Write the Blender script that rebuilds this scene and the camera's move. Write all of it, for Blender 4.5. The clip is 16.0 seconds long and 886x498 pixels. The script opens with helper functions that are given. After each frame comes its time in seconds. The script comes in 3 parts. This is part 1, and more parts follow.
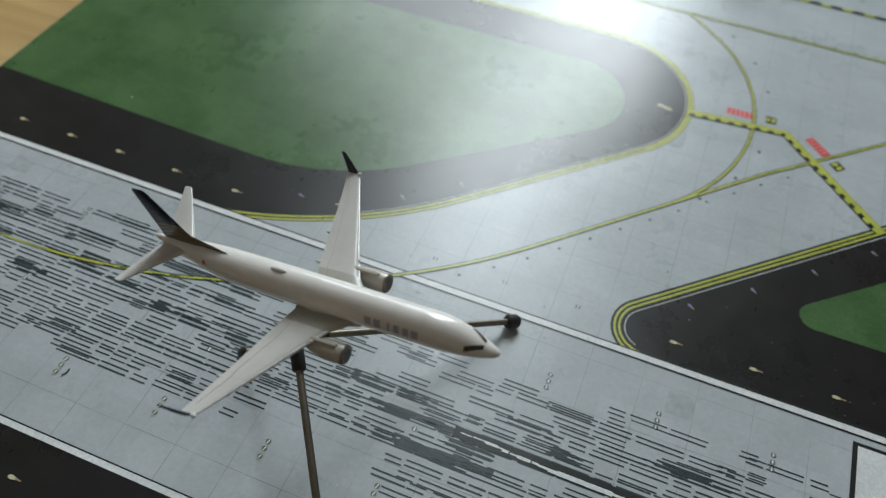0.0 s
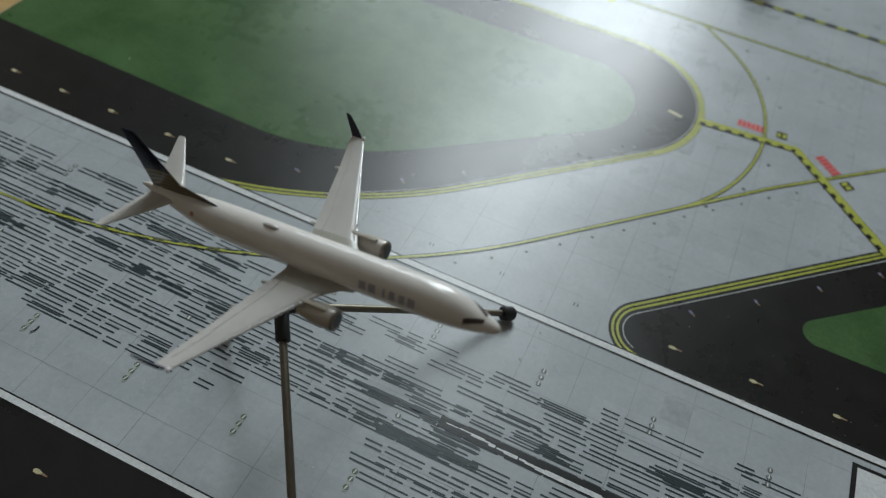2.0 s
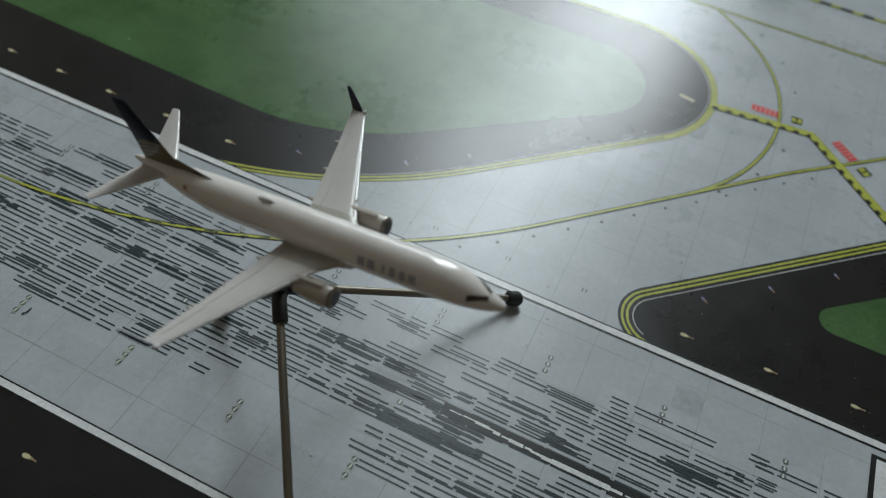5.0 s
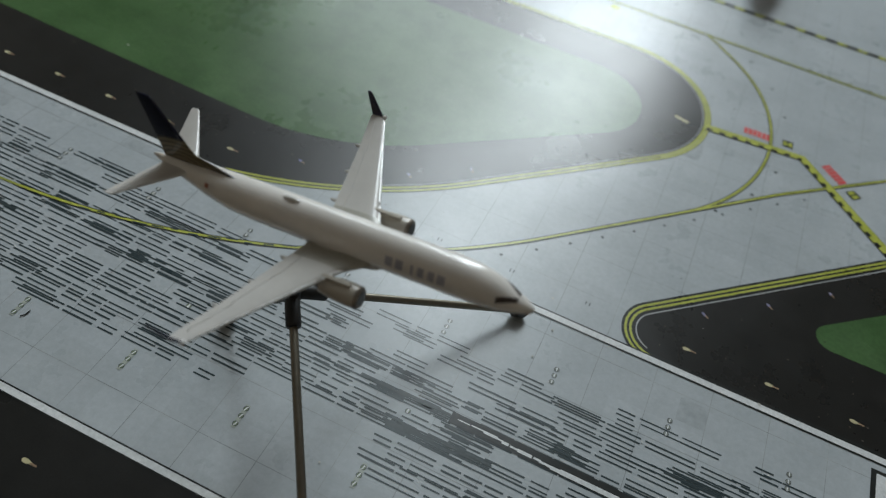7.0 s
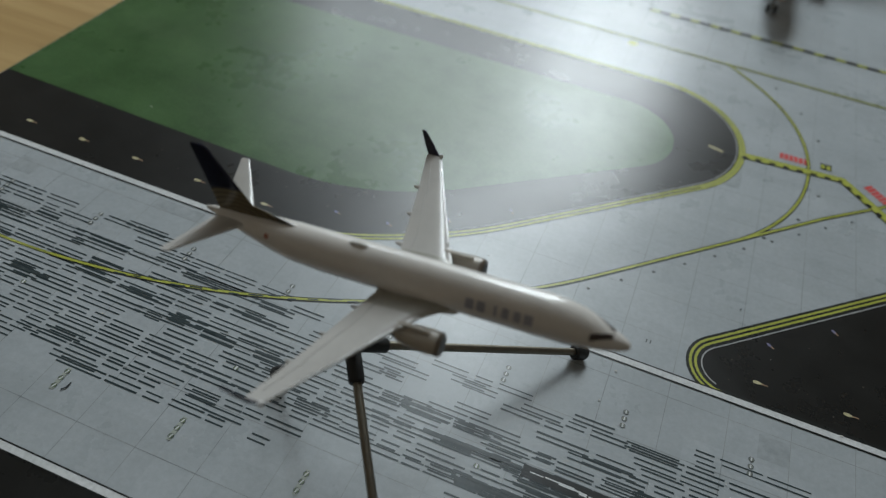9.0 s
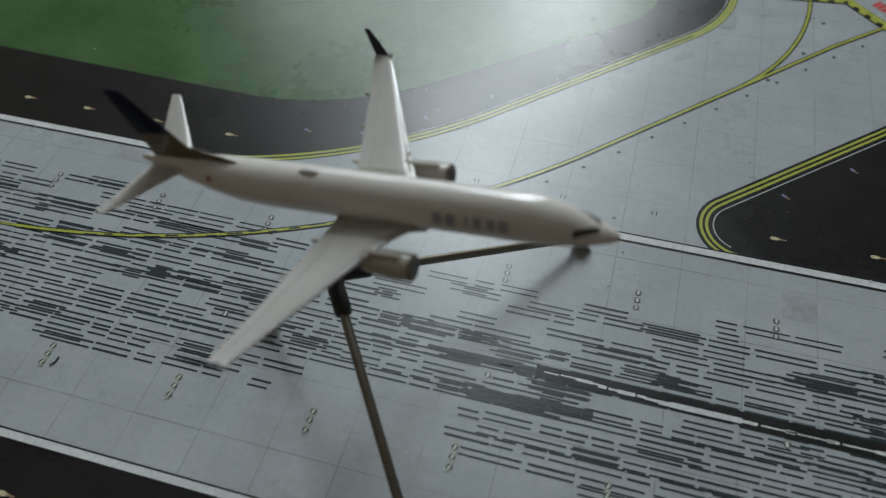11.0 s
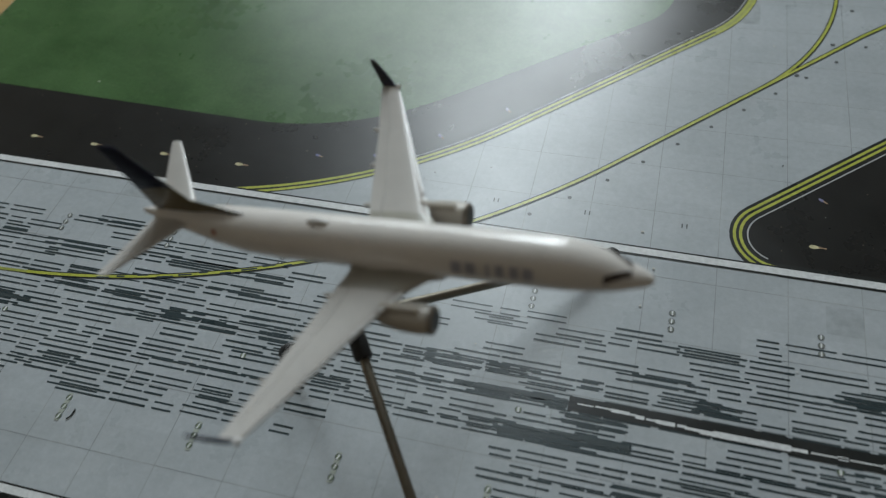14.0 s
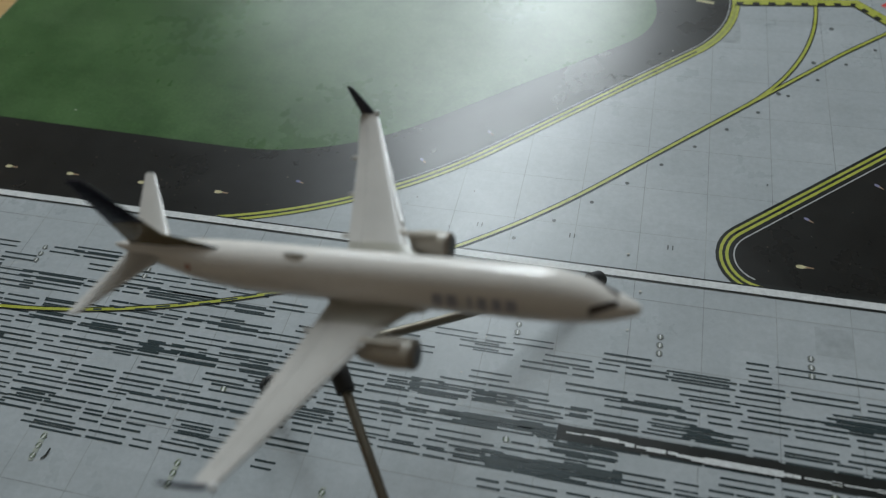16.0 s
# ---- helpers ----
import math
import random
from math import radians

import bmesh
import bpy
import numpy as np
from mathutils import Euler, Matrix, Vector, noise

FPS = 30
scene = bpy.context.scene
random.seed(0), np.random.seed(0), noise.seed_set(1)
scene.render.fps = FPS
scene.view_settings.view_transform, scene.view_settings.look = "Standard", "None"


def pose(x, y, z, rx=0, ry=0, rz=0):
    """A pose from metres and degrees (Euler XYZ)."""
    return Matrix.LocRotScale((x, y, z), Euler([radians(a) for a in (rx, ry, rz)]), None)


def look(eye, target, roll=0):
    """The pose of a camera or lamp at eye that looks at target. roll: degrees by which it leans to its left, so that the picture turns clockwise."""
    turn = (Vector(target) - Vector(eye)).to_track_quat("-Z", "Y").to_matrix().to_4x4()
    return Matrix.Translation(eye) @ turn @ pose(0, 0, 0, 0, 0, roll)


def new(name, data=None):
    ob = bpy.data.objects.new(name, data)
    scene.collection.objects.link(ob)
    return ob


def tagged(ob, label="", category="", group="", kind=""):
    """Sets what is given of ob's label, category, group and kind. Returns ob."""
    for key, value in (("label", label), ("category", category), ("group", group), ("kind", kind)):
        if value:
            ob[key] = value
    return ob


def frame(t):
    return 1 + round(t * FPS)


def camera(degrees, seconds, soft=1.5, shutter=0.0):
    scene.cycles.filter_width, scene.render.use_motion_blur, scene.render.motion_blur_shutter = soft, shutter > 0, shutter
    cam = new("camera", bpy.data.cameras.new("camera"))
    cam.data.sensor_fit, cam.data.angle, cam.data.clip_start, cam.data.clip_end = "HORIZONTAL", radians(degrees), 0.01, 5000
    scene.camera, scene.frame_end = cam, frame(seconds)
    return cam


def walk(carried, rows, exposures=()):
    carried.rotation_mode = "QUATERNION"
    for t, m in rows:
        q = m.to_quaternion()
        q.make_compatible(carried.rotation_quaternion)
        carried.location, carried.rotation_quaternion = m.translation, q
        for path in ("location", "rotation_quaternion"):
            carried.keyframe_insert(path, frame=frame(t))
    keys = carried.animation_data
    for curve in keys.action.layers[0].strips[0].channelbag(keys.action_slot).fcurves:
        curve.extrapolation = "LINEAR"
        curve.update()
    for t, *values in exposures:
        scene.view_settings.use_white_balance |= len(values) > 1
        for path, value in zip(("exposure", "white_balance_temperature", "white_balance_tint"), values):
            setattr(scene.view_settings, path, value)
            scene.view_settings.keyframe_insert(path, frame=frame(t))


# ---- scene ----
import itertools

cam = camera(58.32, 16.0, soft=1.2)
# seconds, eye in metres, yaw, pitch, roll in degrees
ROWS = [
    (0.0, -0.03032, -0.18017, 0.25140, 18.81, -50.19, 3.91),
    (0.5, -0.03335, -0.19130, 0.24865, 19.68, -48.35, 7.58),
    (1.0, -0.03178, -0.18706, 0.24349, 19.30, -47.93, 7.47),
    (1.5, -0.02920, -0.18132, 0.23852, 18.34, -48.43, 8.01),
    (2.0, -0.03246, -0.18324, 0.23378, 17.46, -48.76, 9.33),
    (2.5, -0.03585, -0.18750, 0.23364, 16.38, -48.70, 10.87),
    (3.0, -0.03618, -0.18783, 0.23342, 15.92, -48.34, 11.52),
    (3.5, -0.03801, -0.19132, 0.23033, 15.36, -48.11, 12.04),
    (3.7, -0.03801, -0.19162, 0.23068, 15.24, -48.22, 12.52),
    (5.8, -0.02792, -0.17579, 0.22022, 19.64, -49.07, 7.36),
    (6.0, -0.02983, -0.17928, 0.22086, 18.71, -48.19, 8.47),
    (6.5, -0.03770, -0.18623, 0.22100, 15.97, -47.22, 11.29),
    (7.0, -0.04177, -0.19034, 0.21815, 15.21, -46.66, 12.35),
    (7.5, -0.04667, -0.19472, 0.21263, 15.76, -46.24, 12.57),
    (8.0, -0.04668, -0.18412, 0.20784, 15.27, -44.46, 9.44),
    (8.5, -0.05415, -0.18089, 0.20099, 13.31, -43.16, 9.45),
    (9.0, -0.05927, -0.19183, 0.20578, 15.99, -42.81, 8.35),
    (9.5, -0.05105, -0.17297, 0.21022, 17.11, -45.95, 2.97),
    (10.0, -0.05260, -0.17321, 0.20804, 18.02, -48.49, 0.31),
    (10.2, -0.05114, -0.17487, 0.20596, 17.44, -49.95, 0.23),
    (12.3, -0.05699, -0.16310, 0.18995, 18.91, -51.49, -6.35),
    (12.5, -0.05701, -0.16069, 0.19162, 18.73, -51.92, -6.52),
    (13.0, -0.05633, -0.15708, 0.19223, 19.72, -51.63, -7.89),
    (13.5, -0.05816, -0.16088, 0.19654, 20.29, -51.89, -7.22),
    (14.0, -0.05621, -0.15895, 0.19611, 20.34, -51.23, -7.31),
    (14.5, -0.05542, -0.15770, 0.19519, 20.81, -51.73, -8.25),
    (15.0, -0.05606, -0.15504, 0.19459, 22.03, -51.97, -9.78),
    (15.5, -0.05816, -0.15513, 0.19285, 20.73, -50.94, -8.72),
    (16.0, -0.05622, -0.15454, 0.19449, 18.65, -50.03, -7.03),
]
# the clip camera's own exposure: seconds, stops
EXPOSURES = [(0.0, 0.04), (0.5, -0.12), (1.0, -0.36), (2.0, -0.34), (7.0, -0.28), (8.5, -0.31), (9.0, -0.47), (10.0, -0.49), (12.5, -0.29), (16.0, -0.29)]
walk(cam, [(t, pose(x, y, z, 90 + p, 0, yaw) @ pose(0, 0, 0, 0, 0, r)) for t, x, y, z, yaw, p, r in ROWS], EXPOSURES)
cam.data.dof.use_dof = True
cam.data.dof.focus_distance = 0.25
cam.data.dof.aperture_fstop = 11.0

# ---------------------------------------------------------------- light
world = bpy.data.worlds.new("room_sky")
scene.world = world
world.use_nodes = True
wn = world.node_tree
sky = wn.nodes.new("ShaderNodeTexSky")
sky.sky_type = "NISHITA"
sky.sun_disc = False
sky.sun_elevation, sky.sun_rotation = radians(35), radians(0)
wn.links.new(sky.outputs[0], wn.nodes["Background"].inputs[0])
wn.nodes["Background"].inputs[1].default_value = 0.08


def area_light(name, m, sx, sy, watts, colour):
    data = bpy.data.lights.new(name, "AREA")
    data.shape, data.size, data.size_y, data.energy, data.color = "RECTANGLE", sx, sy, watts, colour
    ob = new(name, data)
    ob.matrix_world = m
    return ob


# daylight in the panes of the tall window beyond the table, weaker in the left one
WIN_X0, WIN_XM, WIN_X1, WIN_Z0, WIN_Z1, WIN_Y = -0.92, -0.35, -0.09, 0.46, 0.97, 1.25
# x from and to, z from and to of the sashes above
SASH = (-0.59, -0.26, 1.02, 1.52)
TOP_LIGHT = (-0.62, -0.20, 1.60, 2.38)
for pane_x0, pane_x1, pane_z0, pane_z1, aim, watts in ((WIN_X0, WIN_XM - 0.004, WIN_Z0, WIN_Z1, 0.55, 5.7), (WIN_XM + 0.004, WIN_X1, WIN_Z0, WIN_Z1, 0.55, 8.9), (*SASH, 0.9, 14.0), (*TOP_LIGHT, 1.4, 6.5)):
    pane_c = ((pane_x0 + pane_x1) / 2, WIN_Y + 0.05, (pane_z0 + pane_z1) / 2)
    area_light("window_daylight", look(pane_c, (pane_c[0], 0, pane_c[2] - aim)), pane_x1 - pane_x0, pane_z1 - pane_z0, watts, (0.85, 0.955, 1.0))

# ---------------------------------------------------------------- materials


class Nodes:
    """A short way to write a procedural surface."""

    def __init__(self, name, roughness=0.5, metallic=0.0, specular=0.5):
        self.mat = bpy.data.materials.new(name)
        self.mat.use_nodes = True
        self.tree = self.mat.node_tree
        self.bsdf = self.tree.nodes["Principled BSDF"]
        self.bsdf.inputs["Roughness"].default_value = roughness
        self.bsdf.inputs["Metallic"].default_value = metallic
        self.bsdf.inputs["Specular IOR Level"].default_value = specular
        self.coords = self.node("ShaderNodeTexCoord").outputs["Object"]

    def node(self, kind, **inputs):
        n = self.tree.nodes.new(kind)
        for key, value in inputs.items():
            self.set(n.inputs[key.replace("_", " ")], value)
        return n

    def set(self, socket, value):
        if isinstance(value, bpy.types.NodeSocket):
            self.tree.links.new(value, socket)
        elif isinstance(value, tuple) and len(value) == 3 and socket.type == "RGBA":
            socket.default_value = (*value, 1)
        else:
            socket.default_value = value

    def noise(self, scale, detail=4.0, rough=0.55, vector=None):
        n = self.node("ShaderNodeTexNoise", Scale=scale, Detail=detail, Roughness=rough, Vector=vector or self.coords)
        return n.outputs["Fac"]

    def ramp(self, fac, lo, hi, a=0.0, b=1.0):
        n = self.node("ShaderNodeMapRange", Value=fac, From_Min=lo, From_Max=hi, To_Min=a, To_Max=b)
        return n.outputs["Result"]

    def mix(self, fac, a, b, blend="MIX"):
        n = self.tree.nodes.new("ShaderNodeMix")
        n.data_type, n.blend_type = "RGBA", blend
        for socket, value in ((n.inputs[0], fac), (n.inputs[6], a), (n.inputs[7], b)):
            self.set(socket, value)
        return n.outputs[2]

    def math(self, op, a, b=0.0):
        n = self.tree.nodes.new("ShaderNodeMath")
        n.operation = op
        self.set(n.inputs[0], a)
        self.set(n.inputs[1], b)
        return n.outputs[0]

    def axis(self, index):
        return self.node("ShaderNodeSeparateXYZ", Vector=self.coords).outputs[index]

    def colour(self, value):
        self.set(self.bsdf.inputs["Base Color"], value)
        return self

    def rough(self, value):
        self.set(self.bsdf.inputs["Roughness"], value)
        return self

    def bump(self, height, strength, distance):
        n = self.node("ShaderNodeBump", Strength=strength, Distance=distance, Height=height)
        self.tree.links.new(n.outputs[0], self.bsdf.inputs["Normal"])
        return self


MAT_ROUGH = 0.275


def print_gloss(n):
    """The mat's satin laminate: the same sheen on all the printed areas."""
    n.rough(n.math("ADD", n.ramp(n.noise(16, 5, 0.62), 0.3, 0.7, MAT_ROUGH - 0.028, MAT_ROUGH + 0.035), n.ramp(n.noise(95, 4, 0.6), 0.35, 0.75, 0.0, 0.03)))
    n.bsdf.inputs["Specular IOR Level"].default_value = 0.37
    fine = n.node("ShaderNodeBump", Strength=0.04, Distance=0.0002, Height=n.noise(900, 2))
    wave = n.node("ShaderNodeBump", Strength=0.12, Distance=0.004, Height=n.noise(9, 2, 0.4), Normal=fine.outputs[0])
    n.tree.links.new(wave.outputs[0], n.bsdf.inputs["Normal"])
    return n.mat


def printed(name, colour, other, scale=40, fine=700):
    n = Nodes(name)
    blot = n.ramp(n.noise(scale, 5, 0.6), 0.35, 0.65)
    base = n.mix(blot, colour, other)
    grain = n.ramp(n.noise(fine, 3, 0.6), 0.3, 0.7, 0.88, 1.12)
    n.colour(n.mix(1.0, base, n.node("ShaderNodeCombineColor", Red=grain, Green=grain, Blue=grain).outputs[0], "MULTIPLY"))
    return print_gloss(n)


def printed_concrete():
    n = Nodes("printed_concrete")
    cell = n.node("ShaderNodeVectorMath", Vector=n.coords)
    cell.operation = "SNAP"
    cell.inputs[1].default_value = (0.0202, 0.0222, 1.0)
    tone = n.node("ShaderNodeTexWhiteNoise", Vector=cell.outputs[0]).outputs["Value"]
    base = n.mix(n.ramp(n.noise(22, 6, 0.62), 0.3, 0.7), (0.370, 0.402, 0.420), (0.448, 0.480, 0.500))
    streak = n.node("ShaderNodeMapping", Vector=n.coords, Scale=(6.0, 90.0, 1.0)).outputs[0]
    base = n.mix(n.ramp(n.noise(1.0, 4, 0.6, streak), 0.5, 0.8, 0.0, 0.22), base, (0.31, 0.336, 0.336))
    g = n.math("MULTIPLY", n.ramp(tone, 0, 1, 0.97, 1.03), n.ramp(n.noise(75, 5, 0.7), 0.3, 0.7, 0.965, 1.035))
    grain = n.math("MULTIPLY", g, n.ramp(n.noise(480, 4, 0.75), 0.25, 0.75, 0.92, 1.08))
    n.colour(n.mix(1.0, base, n.node("ShaderNodeCombineColor", Red=grain, Green=grain, Blue=grain).outputs[0], "MULTIPLY"))
    return print_gloss(n)


CONCRETE = printed_concrete()
ASPHALT = printed("printed_asphalt", (0.013, 0.013, 0.012), (0.018, 0.018, 0.017), 60, 1500)


def printed_grass():
    n = Nodes("printed_grass")
    base = n.mix(n.ramp(n.noise(38, 6, 0.65), 0.34, 0.66), (0.040, 0.092, 0.030), (0.070, 0.142, 0.052))
    blade = n.node("ShaderNodeMapping", Vector=n.coords, Scale=(150.0, 420.0, 1.0)).outputs[0]
    base = n.mix(n.ramp(n.noise(1.0, 5, 0.7, blade), 0.55, 0.75, 0.0, 0.4), base, (0.110, 0.175, 0.085))
    base = n.mix(n.ramp(n.noise(17, 4, 0.6), 0.55, 0.72, 0.0, 0.45), base, (0.090, 0.150, 0.070))
    grain = n.ramp(n.noise(750, 3, 0.6), 0.3, 0.7, 0.86, 1.14)
    n.colour(n.mix(1.0, base, n.node("ShaderNodeCombineColor", Red=grain, Green=grain, Blue=grain).outputs[0], "MULTIPLY"))
    return print_gloss(n)


GRASS = printed_grass()
YELLOW = printed("printed_yellow", (0.38, 0.41, 0.060), (0.47, 0.49, 0.10), 80)
YELLOW_WORN = printed("printed_worn_yellow", (0.27, 0.29, 0.07), (0.40, 0.42, 0.11), 120)
PALE_YELLOW = printed("printed_pale_yellow", (0.50, 0.45, 0.25), (0.60, 0.55, 0.36), 80)
WHITE = printed("printed_white", (0.62, 0.64, 0.64), (0.72, 0.73, 0.73), 50)
BLACK = printed("printed_black", (0.016, 0.018, 0.017), (0.026, 0.028, 0.027), 60)
RUBBER = printed("printed_rubber_marks", (0.028, 0.043, 0.047), (0.052, 0.070, 0.075), 35)
RUBBER_FILM = printed("printed_rubber_film", (0.038, 0.052, 0.055), (0.064, 0.080, 0.083), 60)
JOINT = printed("printed_joint", (0.24, 0.255, 0.26), (0.38, 0.40, 0.405), 30)
RED = printed("printed_red", (0.60, 0.05, 0.05), (0.68, 0.10, 0.09), 80)
BLUE = printed("printed_blue", (0.16, 0.17, 0.34), (0.30, 0.28, 0.38), 80)


def wood_material(name, dark, light):
    n = Nodes(name, 0.42)
    long = n.node("ShaderNodeMapping", Vector=n.coords, Scale=(3.0, 45.0, 20.0)).outputs[0]
    base = n.mix(n.ramp(n.noise(1.6, 6, 0.6, long), 0.3, 0.7), dark, light)
    fine = n.node("ShaderNodeMapping", Vector=n.coords, Scale=(20.0, 700.0, 200.0)).outputs[0]
    pores = n.ramp(n.noise(1.0, 3, 0.6, fine), 0.55, 0.75, 0.0, 0.35)
    n.colour(n.mix(pores, base, dark))
    n.bump(n.noise(1.0, 3, 0.6, fine), 0.12, 0.0004)
    return n.mat


WOOD = wood_material("oak_table", (0.38, 0.235, 0.085), (0.55, 0.375, 0.165))


def plain(name, colour, roughness, scale=30, spread=0.06, metallic=0.0, bump=0.0):
    n = Nodes(name, roughness, metallic)
    v = n.ramp(n.noise(scale, 4), 0.3, 0.7, 1 - spread, 1 + spread)
    n.colour(n.mix(1.0, colour, n.node("ShaderNodeCombineColor", Red=v, Green=v, Blue=v).outputs[0], "MULTIPLY"))
    n.rough(n.ramp(n.noise(scale * 6, 3), 0.3, 0.7, roughness * 0.85, roughness * 1.15))
    if bump:
        n.bump(n.noise(scale * 12, 3), bump, 0.001)
    return n.mat


WALL = plain("wall_paint", (0.47, 0.405, 0.335), 0.8, 5, 0.03, 0, 0.1)
CEILING = plain("ceiling_paint", (0.50, 0.48, 0.45), 0.85, 5, 0.02)
FLOOR = wood_material("floor_boards", (0.16, 0.10, 0.06), (0.26, 0.17, 0.10))
FRAME_WHITE = plain("window_frame_paint", (0.75, 0.75, 0.73), 0.4, 20, 0.03)
WING_GREY = plain("model_wing_enamel", (0.59, 0.57, 0.54), 0.22, 250, 0.04)
PANEL_LINE = plain("model_panel_line", (0.47, 0.455, 0.43), 0.45, 250, 0.05)
NACELLE = plain("model_nacelle_enamel", (0.46, 0.42, 0.36), 0.32, 250, 0.05)
SHADED_GLOVE = plain("model_shaded_glove", (0.40, 0.385, 0.335), 0.3, 250, 0.05)
NAVY = plain("model_navy_paint", (0.010, 0.012, 0.028), 0.30, 250, 0.1)
TITLE = plain("model_title_print", (0.35, 0.345, 0.40), 0.4, 250, 0.1)
DARK_GLASS = plain("model_window_print", (0.060, 0.045, 0.040), 0.28, 250, 0.1)
DARK_METAL = plain("model_intake_lip", (0.06, 0.06, 0.06), 0.35, 250, 0.1, 0.3)
TYRE = plain("rubber_black", (0.012, 0.012, 0.012), 0.55, 250, 0.15, 0, 0.1)
LIP = plain("model_lip_metal", (0.26, 0.225, 0.19), 0.38, 250, 0.1, 0.7)
SLAT = plain("model_slat_metal", (0.78, 0.78, 0.77), 0.32, 250, 0.05, 0.6)
GLINT_WHITE = plain("model_glint_white", (0.82, 0.82, 0.82), 0.2, 250, 0.03)
STEEL = plain("brushed_steel_tube", (0.235, 0.212, 0.170), 0.46, 300, 0.08, 1.0)
RED_DOT = plain("model_red_print", (0.42, 0.19, 0.14), 0.4, 250, 0.05)


def fuselage_paint():
    n = Nodes("model_fuselage_enamel", 0.17)
    z = n.axis(2)
    v = n.ramp(n.noise(250, 4), 0.3, 0.7, 0.97, 1.03)
    white = n.mix(1.0, (0.755, 0.72, 0.68), n.node("ShaderNodeCombineColor", Red=v, Green=v, Blue=v).outputs[0], "MULTIPLY")
    belly = n.math("LESS_THAN", z, -1.05 / 389.5)
    line = n.math("MULTIPLY", n.math("LESS_THAN", z, -0.90 / 389.5), n.math("GREATER_THAN", z, -1.05 / 389.5))
    n.colour(n.mix(line, n.mix(belly, white, (0.44, 0.36, 0.30)), (0.42, 0.25, 0.14)))
    return n.mat


def fin_paint():
    n = Nodes("model_fin_paint", 0.20)
    x, z = n.axis(0), n.axis(2)
    # a dull gold globe segment fills the foot of the navy fin, ruled by fine darker rings
    dx = n.math("MULTIPLY", n.math("ADD", x, 36.6 / 389.5), 389.5 / 5.6)
    dz = n.math("MULTIPLY", n.math("SUBTRACT", z, 1.0 / 389.5), 389.5 / 3.7)
    d = n.math("SQRT", n.math("ADD", n.math("MULTIPLY", dx, dx), n.math("MULTIPLY", dz, dz)))
    globe = n.ramp(d, 0.93, 1.0, 1.0, 0.0)
    rings = n.ramp(n.math("SINE", n.math("MULTIPLY", d, 48.0)), -0.2, 0.6, 0.0, 1.0)
    fore = n.ramp(x, -33.8 / 389.5, -32.2 / 389.5, 0.0, 0.75)
    gold = n.mix(rings, (0.175, 0.145, 0.085), (0.105, 0.088, 0.056))
    gold = n.mix(fore, gold, (0.050, 0.046, 0.040))
    n.colour(n.mix(globe, (0.010, 0.012, 0.030), gold))
    return n.mat


FUSELAGE = fuselage_paint()
FIN = fin_paint()

# ---------------------------------------------------------------- mesh tools
U = 0.04  # one slab pair of the printed apron


def thing(name, m=None, label="", category="", group="", kind=""):
    ob = new(name)
    ob.empty_display_size = 0.01
    if m is not None:
        ob.matrix_world = m
    return tagged(ob, label, category, group, kind)


def part(name, bm, material, parent=None, label="", smooth=False, m=None):
    mesh = bpy.data.meshes.new(name)
    bm.to_mesh(mesh)
    bm.free()
    if smooth:
        for p in mesh.polygons:
            p.use_smooth = True
        mesh.set_sharp_from_angle(angle=radians(40))
    mesh.materials.append(material)
    ob = new(name, mesh)
    if parent is not None:
        ob.parent = parent
    if m is not None:
        ob.matrix_basis = m
    return tagged(ob, label)


def box(bm, x0, x1, y0, y1, z0, z1, bevel=0.0):
    made = bmesh.ops.create_cube(bm, size=1.0)["verts"]
    for v in made:
        v.co = Vector(((x0 + x1) / 2 + v.co.x * (x1 - x0), (y0 + y1) / 2 + v.co.y * (y1 - y0), (z0 + z1) / 2 + v.co.z * (z1 - z0)))
    if bevel:
        edges = list({e for v in made for e in v.link_edges})
        bmesh.ops.bevel(bm, geom=edges, offset=bevel, segments=2, affect="EDGES", profile=0.5)
    return bm


def loft(bm, rings, caps=True):
    loops = [[bm.verts.new(p) for p in ring] for ring in rings]
    count = len(loops[0])
    for a, b in zip(loops, loops[1:]):
        for i in range(count):
            j = (i + 1) % count
            bm.faces.new((a[i], a[j], b[j], b[i]))
    if caps:
        bm.faces.new(loops[0][::-1])
        bm.faces.new(loops[-1])
    bmesh.ops.recalc_face_normals(bm, faces=bm.faces)
    return bm


def tube(bm, a, b, rings, sides=20):
    """A turned form along a to b: rings of (share of the way, radius)."""
    a, b = Vector(a), Vector(b)
    q = (b - a).to_track_quat("Z", "Y")
    out = []
    for s, r in rings:
        c = a + (b - a) * s
        out.append([c + q @ Vector((r * math.cos(2 * math.pi * k / sides), r * math.sin(2 * math.pi * k / sides), 0)) for k in range(sides)])
    return loft(bm, out)


def fillet(corners, radii, step=0.06):
    """A polyline whose inner corners are rounded by arcs of the given radii."""
    pts = [Vector(c) for c in corners]
    out = [pts[0]]
    for i in range(1, len(pts) - 1):
        a, c, b = pts[i - 1], pts[i], pts[i + 1]
        d0, d1 = (a - c).normalized(), (b - c).normalized()
        half = d0.angle(d1) / 2
        r = radii[i - 1]
        cut = r / math.tan(half)
        centre = c + (d0 + d1).normalized() * (r / math.sin(half))
        p0, p1 = c + d0 * cut, c + d1 * cut
        v0, v1 = p0 - centre, p1 - centre
        turn = math.atan2(v0.x * v1.y - v0.y * v1.x, v0.dot(v1))
        count = max(4, int(abs(turn) * r / step))
        for k in range(count + 1):
            w = turn * k / count
            out.append(centre + Vector((v0.x * math.cos(w) - v0.y * math.sin(w), v0.x * math.sin(w) + v0.y * math.cos(w))))
    out.append(pts[-1])
    return out


